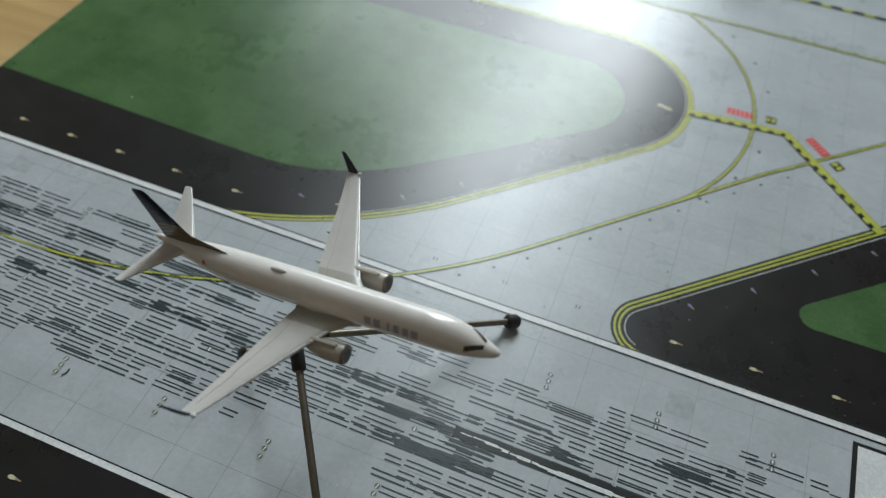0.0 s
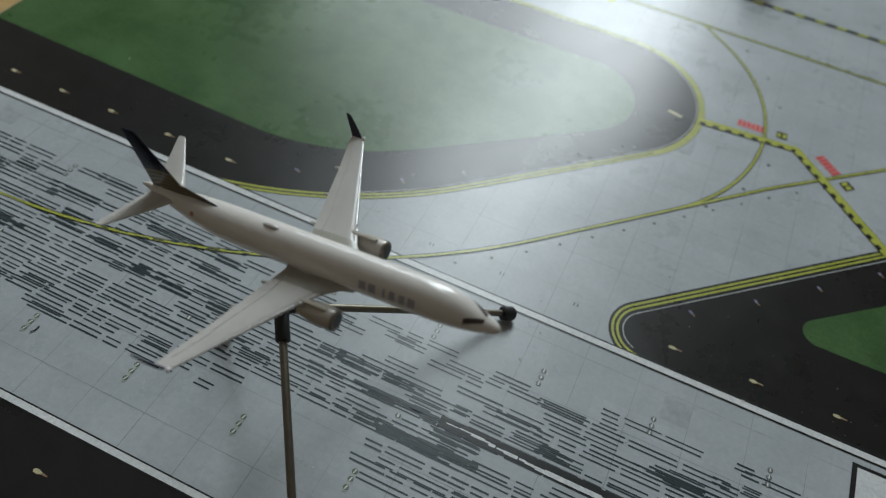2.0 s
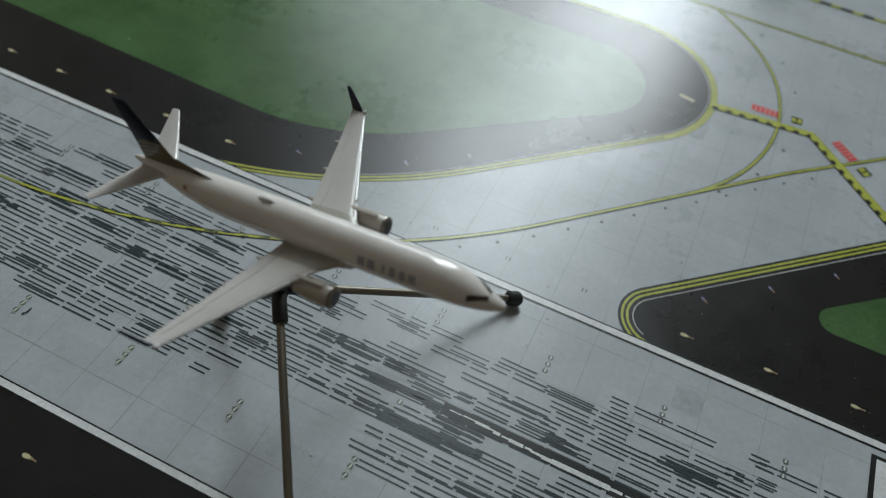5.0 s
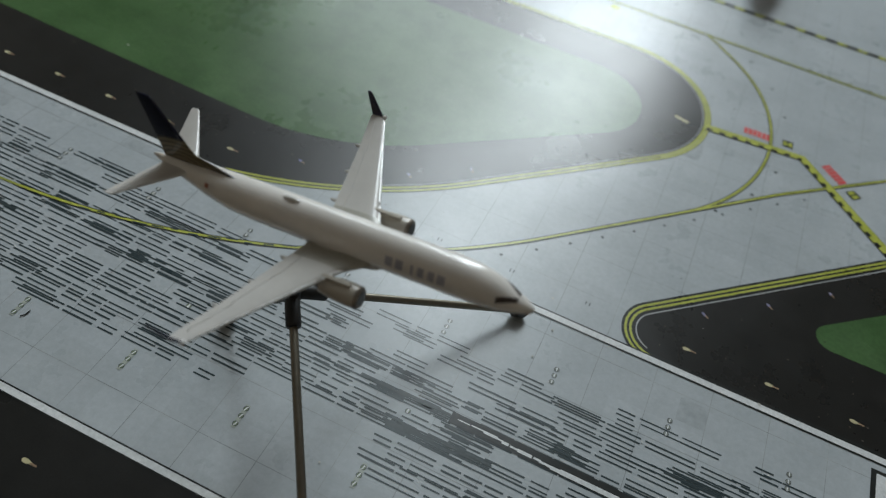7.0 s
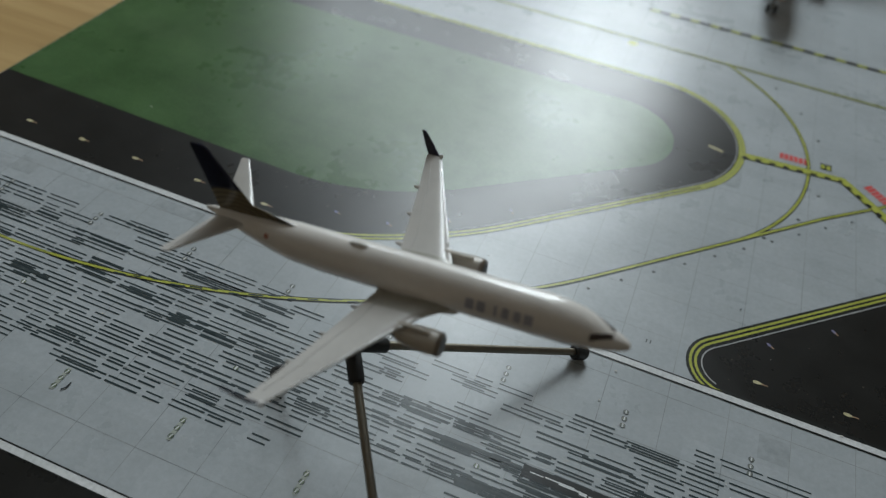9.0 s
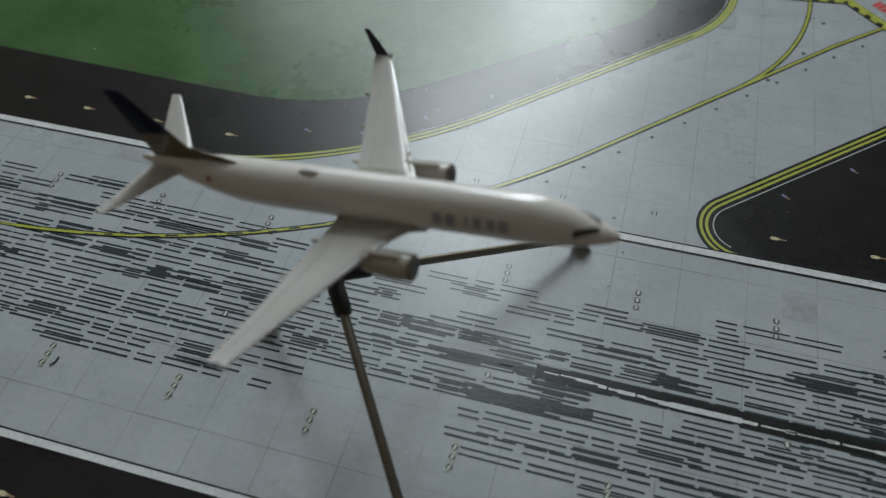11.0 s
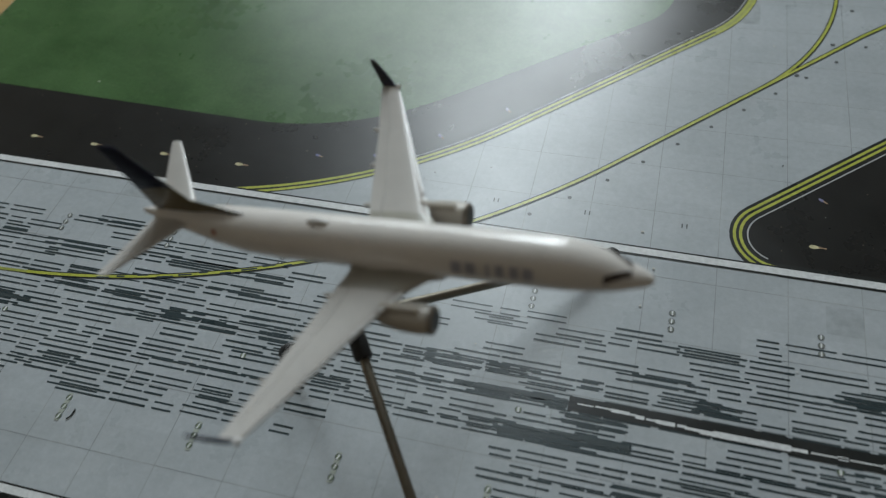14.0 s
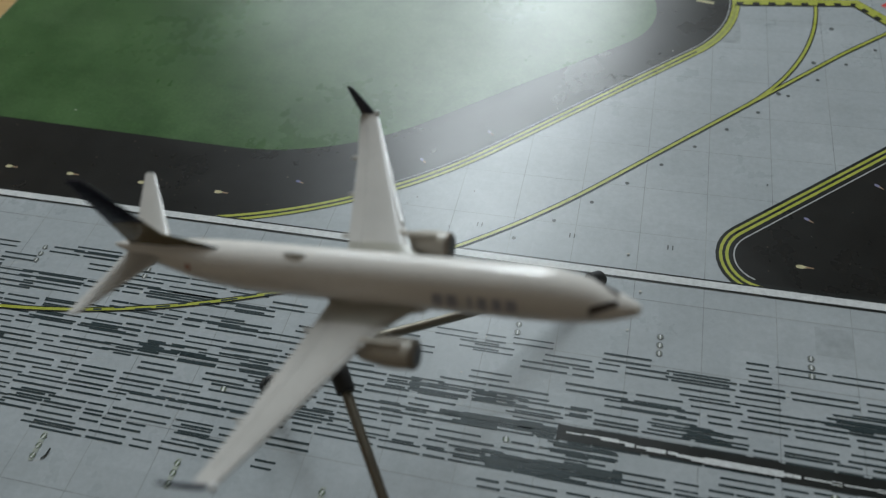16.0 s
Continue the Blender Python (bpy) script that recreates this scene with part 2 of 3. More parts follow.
def side(path, off):
    """The path moved to its left by off."""
    out = []
    for i, p in enumerate(path):
        d = (path[min(i + 1, len(path) - 1)] - path[max(i - 1, 0)]).normalized()
        out.append(p + Vector((-d.y, d.x)) * off)
    return out


LAYER = 0.0006


def strip(bm, path, off, width, layer):
    a, b = side(path, off - width / 2), side(path, off + width / 2)
    z = layer * LAYER
    va = [bm.verts.new((p.x * U, p.y * U, z * U)) for p in a]
    vb = [bm.verts.new((p.x * U, p.y * U, z * U)) for p in b]
    for i in range(len(path) - 1):
        bm.faces.new((va[i], va[i + 1], vb[i + 1], vb[i]))
    return bm


def line(x0, y0, x1, y1):
    return [Vector((x0, y0)), Vector((x1, y1))]


def fill(bm, outline, layer):
    vs = [bm.verts.new((p[0] * U, p[1] * U, layer * LAYER * U)) for p in outline]
    f = bm.faces.new(vs)
    f.normal_update()
    if f.normal.z < 0:
        f.normal_flip()
    bmesh.ops.triangulate(bm, faces=[f])
    return bm


def quad(bm, x0, y0, x1, y1, layer, slant=0.0):
    z = layer * LAYER * U
    bm.faces.new([bm.verts.new((x * U, y * U, z)) for x, y in ((x0, y0), (x1, y0), (x1 + slant, y1), (x0 + slant, y1))])


def disc(bm, x, y, r, layer, sides=14, sx=1.0):
    bm.faces.new([bm.verts.new(((x + sx * r * math.cos(2 * math.pi * k / sides)) * U, (y + r * math.sin(2 * math.pi * k / sides)) * U, layer * LAYER * U)) for k in range(sides)])


def cut_path(path, s0, s1):
    """The stretch of a path between two lengths along it."""
    out, run = [], 0.0
    for a, b in zip(path, path[1:]):
        d = (b - a).length
        if run + d > s0 and run < s1:
            for s in (max(s0, run), min(s1, run + d)):
                p = a.lerp(b, (s - run) / d)
                if not out or (p - out[-1]).length > 1e-6:
                    out.append(p)
        run += d
    return out


def length(path):
    return sum((b - a).length for a, b in zip(path, path[1:]))


# ---------------------------------------------------------------- the room
TABLE_Z = -0.0030
FLOOR_Z = TABLE_Z - 0.75
X0, X1, Y0, Y1, TOP = -1.7, 1.6, -1.7, 1.3, 2.5


def room():
    w = 0.12
    tagged(part("floor", box(bmesh.new(), X0 - w, X1 + w, Y0 - w, Y1 + w, FLOOR_Z - 0.1, FLOOR_Z), FLOOR), "dark wooden floor boards under the table", "floor", "", "structure")
    tagged(part("ceiling", box(bmesh.new(), X0 - w, X1 + w, Y0 - w, Y1 + w, TOP, TOP + 0.1), CEILING), "plain off-white painted ceiling", "ceiling", "", "structure")
    tagged(part("wall_south", box(bmesh.new(), X0, X1, Y0 - w, Y0, FLOOR_Z, TOP), WALL), "plain light painted wall", "wall", "", "structure")
    tagged(part("wall_west", box(bmesh.new(), X0 - w, X0, Y0 - w, Y1 + w, FLOOR_Z, TOP), WALL), "plain light painted wall", "wall", "", "structure")
    tagged(part("wall_east", box(bmesh.new(), X1, X1 + w, Y0 - w, Y1 + w, FLOOR_Z, TOP), WALL), "plain light painted wall", "wall", "", "structure")
    # the wall stands round a lower pair of panes, a sash and a top light
    lx0, lx1 = WIN_X0, max(WIN_X1, TOP_LIGHT[1])
    bm = bmesh.new()
    box(bm, X0, lx0, Y1, Y1 + w, FLOOR_Z, TOP)
    box(bm, lx1, X1, Y1, Y1 + w, FLOOR_Z, TOP)
    box(bm, lx0, lx1, Y1, Y1 + w, FLOOR_Z, WIN_Z0)
    z = WIN_Z1
    for x0, x1, z0, z1 in (SASH, TOP_LIGHT):
        box(bm, lx0, lx1, Y1, Y1 + w, z, z0)
        box(bm, lx0, x0, Y1, Y1 + w, z0, z1)
        box(bm, x1, lx1, Y1, Y1 + w, z0, z1)
        z = z1
    box(bm, lx0, lx1, Y1, Y1 + w, z, TOP)
    tagged(part("wall_north", bm, WALL), "plain light painted wall round the window", "wall", "", "structure")
    win = thing("window_1", None, "white painted tall window that lets daylight in", "window", "", "structure")
    for x0, x1, z0, z1 in ((WIN_X0, WIN_X1, WIN_Z0, WIN_Z1), SASH, TOP_LIGHT):
        for fx0, fx1, fz0, fz1 in ((x0 - 0.02, x0, z0 - 0.012, z1 + 0.012), (x1, x1 + 0.02, z0 - 0.012, z1 + 0.012), (x0, x1, z0 - 0.012, z0), (x0, x1, z1, z1 + 0.012)):
            part("window_frame", box(bmesh.new(), fx0, fx1, Y1 - 0.02, Y1 - 0.003, fz0, fz1, 0.002), FRAME_WHITE, win)
    part("mullion", box(bmesh.new(), WIN_XM - 0.004, WIN_XM + 0.004, Y1 - 0.02, Y1 - 0.003, WIN_Z0, WIN_Z1, 0.002), FRAME_WHITE, win)


room()


def table():
    top = thing("wooden_table", None, "light oak table top with straight grain under the mat", "table")
    x0, x1, y0, y1 = -0.75, 1.15, -0.55, 0.62
    part("tabletop", box(bmesh.new(), x0, x1, y0, y1, TABLE_Z - 0.03, TABLE_Z, 0.003), WOOD, top)
    for x in (x0 + 0.06, x1 - 0.06):
        for y in (y0 + 0.06, y1 - 0.06):
            part("leg", box(bmesh.new(), x - 0.03, x + 0.03, y - 0.03, y + 0.03, FLOOR_Z, TABLE_Z - 0.03, 0.004), WOOD, top)


table()

# ---------------------------------------------------------------- the printed airport mat
MX0, MX1, MY0, MY1 = -8.52, 16.0, -9.0, 13.5
HOLD_STEP = 0.157


def airport_mat():
    mat = thing("airport_mat", None, "satin printed airport mat with runway, taxiways and grass", "play mat")

    def put(name, bm, material, label=""):
        return part(name, bm, material, mat, label)

    put("backing", box(bmesh.new(), MX0 * U, MX1 * U, MY0 * U, MY1 * U, TABLE_Z, -0.00004, 0.0006), plain("mat_backing", (0.05, 0.05, 0.05), 0.7), "dark foam backing of the mat")
    bm = bmesh.new()
    quad(bm, MX0 + 0.015, MY0 + 0.015, MX1 - 0.015, MY1 - 0.015, 0)
    put("concrete_print", bm, CONCRETE, "pale grey printed concrete")

    # slab joints
    bm = bmesh.new()
    for k in range(-17, 32):
        x = 0.31 + 0.503 * k
        quad(bm, x - 0.003, -2.80, x + 0.003, 7.9, 1)
    for y in (-2.45, -1.895, -1.34, -0.785, -0.23):
        quad(bm, MX0 + 0.05, y - 0.003, MX1 - 0.05, y + 0.003, 1)
    for k in range(15):
        y = 0.42 + 0.5 * k
        quad(bm, MX0 + 0.05, y - 0.002, MX1 - 0.05, y + 0.002, 1)
    put("slab_joint_print", bm, JOINT, "thin grey printed slab joints")

    # paved shoulders
    upper = fillet([(MX0 + 0.02, -0.12), (-3.87, -0.12), (1.27, 4.88), (MX0 + 0.02, 4.88)], [4.7, 1.2])
    right = fillet([(13.51, 13.2), (-1.066, 0.0), (MX1 - 0.02, 0.0)], [0.315])
    bm = bmesh.new()
    fill(bm, [Vector((p.x, max(p.y, 0.01))) for p in side(upper, 0.04)], 2)
    put("asphalt_shoulder", bm, ASPHALT, "nearly black printed asphalt round the grass")
    bm = bmesh.new()
    fill(bm, side(right, 0.04) + [Vector((MX1 - 0.02, 13.2))], 2)
    put("asphalt_shoulder", bm, ASPHALT, "nearly black printed asphalt in the fork")
    bm = bmesh.new()
    quad(bm, MX0 + 0.02, MY0 + 0.02, MX1 - 0.02, -2.86, 2)
    put("asphalt_shoulder", bm, ASPHALT, "nearly black printed asphalt along the runway")

    # grass
    bm = bmesh.new()
    fill(bm, fillet([(MX0 + 0.02, 0.97), (-3.95, 0.84), (0.0, 4.15), (MX0 + 0.02, 4.15)], [2.6, 0.72]), 3)
    put("grass_print", bm, GRASS, "mottled dark green printed grass")
    bm = bmesh.new()
    fill(bm, fillet([(12.5, 10.9), (0.81, 0.97), (12.5, 0.97)], [0.16]), 3)
    put("grass_print", bm, GRASS, "mottled dark green printed grass")

    # edge lines of the paved shoulders
    upper_line = [p for p in upper if p.y > 0.0]
    for path in (upper_line, right):
        name = "taxiway_edge_line"
        bm = strip(bmesh.new(), path, 0.0, 0.085 if path is upper_line else 0.122, 4)
        edge = put(name, bm, BLACK, "double yellow edge line on black")
        for off in (-0.023, 0.023):
            part("yellow_stripe", strip(bmesh.new(), path, off, 0.026 if path is upper_line else 0.024, 5), YELLOW, edge)
        if path is upper_line:
            worn = [p for p in path if p.x > -1.6 and p.y > 2.2]
            part("worn_stripe", strip(bmesh.new(), worn, 0.0, 0.030, 5.5), YELLOW_WORN, edge, "worn olive-yellow fill between the stripes")
        inner = [p for p in path if p.y > 0.5] if path is upper_line else [p for p in path if p.y > 0.012]
        part("white_stripe", strip(bmesh.new(), inner, 0.060 if path is upper_line else 0.076, 0.011 if path is upper_line else 0.012, 5), STRIPE_GREY, edge)

    # runway side lines
    for y, white, black in ((-0.010, 0.062, 0.094), (-2.825, 0.054, 0.082)):
        edge = put("runway_edge_line", strip(bmesh.new(), line(MX0 + 0.02, y, MX1 - 0.02, y), 0.0, black, 6), BLACK, "white runway edge line with black borders")
        part("white_stripe", strip(bmesh.new(), line(MX0 + 0.02, y, MX1 - 0.02, y), 0.0, white, 7), WHITE, edge)

    # threshold panel
    panel = put("threshold_panel", strip(bmesh.new(), line(1.67, -0.66, 16 - 0.05, -0.66), 0.0, 1.08, 4), BLACK, "white runway panel with a black border")
    bm = bmesh.new()
    quad(bm, 1.715, -1.16, 15.9, -0.155, 5)
    part("white_field", bm, WHITE, panel)

    # taxiway centre lines: yellow between black borders
    lead = fillet([(-6.62, -1.18), (-3.65, -1.18), (0.5, 2.97), (4.2, 6.25)], [7.1, 3.0])
    branch = fillet([(-0.45, 2.02), (1.34, 3.81), (-0.90, 5.862)], [2.38])
    cross = line(-6.0, 5.84, 12.0, 5.84)
    faded = cut_path(lead, 0.0, 0.55)
    lead = cut_path(lead, 0.55, 1e3)
    put("faded_line", strip(bmesh.new(), faded, 0.0, 0.026, 8), YELLOW_WORN, "faded olive start of the taxi line")
    for path, k in ((lead, 0.0), (branch, 0.2), (cross, 0.4)):
        cl = put("taxiway_centre_line", strip(bmesh.new(), path, 0.0, 0.046, 8 + k), BLACK, "thin yellow taxi line with dark borders")
        part("yellow_stripe", strip(bmesh.new(), path, 0.0, 0.026, 9 + k), YELLOW, cl)
    for k in range(15):
        bm = strip(bmesh.new(), cut_path(lead, 0.62 + 0.17 * k, 0.62 + 0.17 * k + (0.11, 0.07, 0.09, 0.13)[k % 4]), -0.012 + 0.012 * (k % 3), 0.016, 10)
        put("line_wear", bm, RUBBER, "dark rubber dash worn along the taxi line")

    # holding lines
    for path, wide in (([Vector((-0.50, 3.70)), Vector((0.66, 3.80)), Vector((1.80, 2.58))], 1.0), (line(-2.2, 6.9, 6.0, 6.9), 0.62)):
        hold = put("holding_line", strip(bmesh.new(), path, 0.0, 0.125 * wide, 10), BLACK, "yellow and black dashed holding line")
        if wide == 1.0:
            part("yellow_stripe", strip(bmesh.new(), path, 0.004, 0.108, 11), YELLOW, hold)
        step, share = (HOLD_STEP, 0.44) if wide == 1.0 else (0.30, 0.46)
        n = int(length(path) / step)
        bm = bmesh.new()
        for k in range(n):
            strip(bm, cut_path(path, (k + 0.1) * step, (k + 0.1 + share) * step), -0.030 if wide == 1.0 else 0.0, 0.052 * wide if wide == 1.0 else 0.062, 12)
        part("dash_print", bm, BLACK if wide == 1.0 else YELLOW, hold)

    # painted signs: unreadable words as bars
    def bars(x, y, turn, w, h, count, material, back=None):
        q = Matrix.Rotation(radians(turn), 2)
        path = [Vector((x, y)) + q @ Vector((-w / 2, 0)), Vector((x, y)) + q @ Vector((w / 2, 0))]
        sign = put("painted_sign", strip(bmesh.new(), path, 0.0, h, 4), back or PINK, "red painted apron sign" if back is None else "black apron sign with a yellow mark")
        step = w / count
        for k in range(count):
            part("letter_bar", strip(bmesh.new(), cut_path(path, step * (k + 0.12), step * (k + 0.82)), 0.0, h * (0.9 if back is None else 0.62), 5), material, sign)

    bars(0.10, 3.955, 2, 0.33, 0.13, 6, RED_SIGN)
    bars(1.05, 3.72, -45, 0.33, 0.13, 6, RED_SIGN)
    bars(0.47, 3.98, 2, 0.13, 0.13, 2, YELLOW, BLACK)
    bars(1.29, 3.47, -45, 0.14, 0.13, 2, YELLOW, BLACK)

    # runway centre line, worn at its start
    bm = bmesh.new()
    rng = random.Random(5)
    quad(bm, -1.60, -1.462, -0.20, -1.352, 5.3)
    quad(bm, -0.20, -1.482, 4.0, -1.358, 5.3)
    put("centre_line_ground", bm, BLACK, "black ground along the centre line")
    bm = bmesh.new()
    y, x = -1.402, -1.54
    while x < -0.70:
        w = rng.uniform(0.05, 0.14)
        share = (x + 1.54) / 0.84
        h = 0.010 + 0.012 * share + (0.012 if rng.random() < 0.3 else 0.0)
        quad(bm, x, y - h / 2, x + w, y + h / 2, 6 + 0.04 * (int(x * 50) % 7))
        x += w + rng.choice((-0.01, -0.01, 0.012))
        y = -1.402 - 0.030 * share + rng.uniform(-0.005, 0.005)
    quad(bm, -0.74, -1.450, -0.62, -1.418, 6)
    quad(bm, -0.66, -1.453, -0.18, -1.410, 6.4)
    for x, w, h in ((-0.18, 0.10, 0.024), (-0.06, 0.22, 0.012), (0.10, 0.06, 0.026), (0.17, 0.24, 0.010), (0.36, 0.08, 0.024), (0.46, 0.2, 0.012), (0.66, 0.12, 0.026)):
        quad(bm, x, -1.432 - h / 2, x + w, -1.432 + h / 2, 6)
    quad(bm, 0.8, -1.455, 4.0, -1.405, 6)
    put("runway_centre_line", bm, WHITE, "worn white runway centre line")

    # paint flecks for edge lamps
    for xs, y, material in (((-8.26, -7.60, -6.94, -6.29, -5.56, -4.805), 0.305, PALE_YELLOW), ((0.0, 0.754, 1.506, 2.26, 3.01), 0.274, PALE_YELLOW), ((-4.75, -4.08), -3.20, PALE_YELLOW)):
        for x in xs:
            lamp = put("edge_lamp_mark", lamp_mark(x, y, 0.0, 0.75), material, "small pale printed edge lamp")
            part("tail", strip(bmesh.new(), [Vector((x + 0.026, y - 0.001)), Vector((x + 0.084, y - 0.003))], 0, 0.013, 5), TAIL_BROWN, lamp, "brown tail")
    for x, y, a in ((-4.136, 0.536, -18), (-3.62, 0.62, -25), (-3.12, 0.96, -40), (-2.6, 1.40, -44), (0.065, 0.764, -35), (0.62, 1.22, -40), (1.18, 1.72, -40), (1.75, 2.25, -40)):
        lamp = put("edge_lamp_mark", lamp_mark(x, y, a, 0.55), BLUE, "small bluish printed edge lamp")
        d = Vector((math.cos(radians(a)), math.sin(radians(a))))
        part("tail", strip(bmesh.new(), [Vector((x, y)) + d * 0.008, Vector((x, y)) + d * 0.048], 0, 0.012, 5), TAIL_BROWN, lamp, "brown tail")
    bm = bmesh.new()
    strip(bm, [Vector((-0.875, 3.695)), Vector((-0.70, 3.655))], 0, 0.042, 4)
    put("yellow_bar", bm, PALE_YELLOW, "short yellow printed bar")

    bm = bmesh.new()
    disc(bm, -2.20, 5.70, 0.07, 4, 20)
    put("yellow_spot", bm, YELLOW, "round yellow printed spot")

    # inset lamps
    rows = [(x, (-2.12, -2.19, -2.265)) for x in (-7.13, -6.105, -5.08, -4.046, -3.013, -2.0, -0.98, 0.03, 1.05, 2.07)]
    rows += [(x, (-0.54, -0.61, -0.68)) for x in (-7.05, -6.04, -5.03, -4.02, -3.005, -1.99, -0.985, 0.022, 1.03)]
    for x, ys in rows:
        if ys[0] < -2:
            halo = strip(bmesh.new(), [Vector((x, ys[0] + 0.035)), Vector((x, ys[2] - 0.035))], 0, 0.036, 5.6)
            put("lamp_halo", halo, HALO, "faint olive strip behind the inset lamps")
        for y in ys:
            ring = disc_mesh(x, y, 0.024, 6, JOINT_DARK, mat)
            bm = bmesh.new()
            disc(bm, x, y, 0.0185, 6.5)
            part("lens", bm, LENS_GREEN if y < -2 else LENS_GREY, ring)
            bm = bmesh.new()
            lean = 0.006 if y < -2 else 0.0
            strip(bm, [Vector((x - lean, y - 0.019)), Vector((x + lean, y + 0.019))], 0, 0.010, 7)
            part("slot", bm, WHITE, ring)
    for x in (-8.05, -6.03, -3.965, -1.92, 0.11, 2.15):
        ring = disc_mesh(x, -1.528, 0.024, 6, JOINT_DARK, mat)
        bm = bmesh.new()
        disc(bm, x, -1.528, 0.019, 6.5)
        part("lens", bm, LENS_GREEN, ring)
        bm = bmesh.new()
        quad(bm, x - 0.008, -1.548, x + 0.008, -1.508, 7)
        part("slot", bm, WHITE, ring)
    beside = side(lead, -0.125)
    for k in range(15):
        spot = cut_path(beside, 3.48 + 0.372 * k, 3.50 + 0.372 * k)[0]
        disc_mesh(spot.x, spot.y, 0.017, 4, JOINT_DARK, mat)
    for x in (-2.47, -1.72, -0.96):
        for dx in (-0.018, 0.018):
            bm = bmesh.new()
            quad(bm, x + dx - 0.005, 0.28, x + dx + 0.005, 0.325, 4)
            put("inset_mark", bm, JOINT_DARK, "small dark printed mark")
    for k in range(9):
        x = 0.55 + 0.27 * k
        disc_mesh(x, 5.885, 0.02, 4, JOINT_DARK, mat)
    for k in range(7):
        w = radians(-40 + 14 * k)
        disc_mesh(-1.98 + 2.44 * math.cos(w), 3.85 + 2.44 * math.sin(w), 0.022, 4, JOINT_DARK, mat)

    # slabs of another tone
    for x, y, w, h in ((0.06, -0.50, 0.25, 0.24), (-7.74, -0.62, 0.50, 0.36), (-7.24, -0.40, 0.25, 0.22), (-5.70, -0.23, 0.5, 0.14), (0.81, 1.42, 0.5, 0.5), (-0.7, 3.0, 0.26, 0.4), (2.3, 3.4, 0.5, 0.5)):
        bm = bmesh.new()
        quad(bm, x, y, x + w, y + h, 0.5)
        put("patched_slab", bm, PATCH, "slightly darker printed slab")

    # rubber streaks left by landings: pairs of short lines in broken rows, piled up in the touchdown bands
    rng = random.Random(11)
    bm = bmesh.new()
    gy = 0.0485
    tally = itertools.count()

    def pair(x, y, w):
        h = 0.0072 * rng.uniform(0.85, 1.2)
        for d in (0.0, gy):
            z = 1.2 + (next(tally) * 31 % 79) * 0.04
            lead_in = rng.uniform(-0.012, 0.012)
            quad(bm, x + lead_in, y + d - h, x + w + lead_in, y + d + h, z)

    def likely(x, y):
        """How thick the streaks lie at a place of the runway."""
        low = -2.08 if x < -3.3 else -1.84 if x < -2.05 else -2.27
        high = -0.46 if x < -5.2 else -0.62 if x < -3.8 else -0.70 if x < -0.8 else -0.63
        if y < low or y + gy > high:
            return 0.0
        swell = noise.noise(Vector((x * 0.8, y * 2.6, 4.0)))
        if x > -2.5 and y > -1.08:
            return 0.72 + 0.3 * swell if x < -0.4 else 0.84 + 0.3 * swell
        if x > -2.05 and y < -1.78:
            return 0.86 + 0.25 * swell
        return 0.86 + 0.3 * swell

    y = -2.25
    while y < -0.46:
        run, drift = MX0 + 0.1 + rng.uniform(0, 0.4), 0.0
        while run < 5.6:
            w = rng.choice((0.15, 0.15, 0.29, 0.31, 0.33, 0.42))
            if rng.random() < 0.3:
                drift = rng.uniform(-0.55, 0.55) * gy
            if rng.random() < likely(run + w / 2, y + drift):
                pair(run, y + drift, w)
                if rng.random() < 0.14 and likely(run + w / 2, y) > 0.7:
                    pair(run + rng.uniform(-0.12, 0.12), y + drift + rng.uniform(0.2, 0.8) * gy, w)
            run += w + rng.choice((0.02, 0.03, 0.05))
        y += 2.02 * gy
    # bands where wheels touch down: x from and to, y from and to, how thick
    bands = ((-2.20, -1.13, -1.74, -1.62, 1.5), (-2.90, -1.60, -1.47, -1.37, 1.2), (-1.61, -1.28, -1.55, -1.47, 2.0), (-2.80, -1.80, -1.28, -1.16, 0.8), (-0.15, 0.75, -1.08, -0.92, 0.9), (-6.26, -5.92, -1.46, -1.36, 1.4), (-5.70, -5.46, -1.21, -1.14, 1.2), (-5.10, -3.40, -1.37, -1.25, 0.5), (-4.55, -3.85, -1.96, -1.76, 0.2), (-4.10, -3.50, -1.30, -1.17, 0.3), (-0.90, -0.45, -1.29, -1.19, 0.9), (-7.3, -6.3, -1.35, -0.75, 0.22), (-6.6, -5.2, -1.05, -0.70, 0.16), (0.5, 2.6, -1.75, -1.2, 0.5))
    for x0, x1, y0, y1, thick in bands:
        rows_in = max(1, int((y1 - y0 - gy) / (gy / 3)))
        for k in range(int((x1 - x0) * (y1 - y0) * 95 * thick)):
            w = rng.choice((0.15, 0.15, 0.24, 0.31, 0.42))
            pair(rng.uniform(x0 - 0.05, max(x1 - w, x0)), y0 + gy / 3 * rng.randint(0, rows_in) + rng.uniform(-0.002, 0.002), w)
    streaks = put("tyre_rubber", bm, RUBBER, "dark paired tyre streaks printed on the runway")
    streaks["kind"] = "stuff"
    bm = bmesh.new()
    for x0, x1, y0, y1, thick in bands[:3] + bands[5:7]:
        for k in range(int((x1 - x0) * (y1 - y0) * 34 * thick)):
            w = rng.uniform(0.15, 0.40)
            x, y = rng.uniform(x0, max(x1 - w, x0)), rng.uniform(y0, y1 - 0.03)
            quad(bm, x, y, x + w, y + rng.uniform(0.018, 0.034), 4.5 + 0.04 * (next(tally) % 19))
    films = put("rubber_film", bm, RUBBER_FILM, "solid dark tyre rubber patches printed on the runway")
    films["kind"] = "stuff"

    # dust and fibres lying in the print
    bm = bmesh.new()
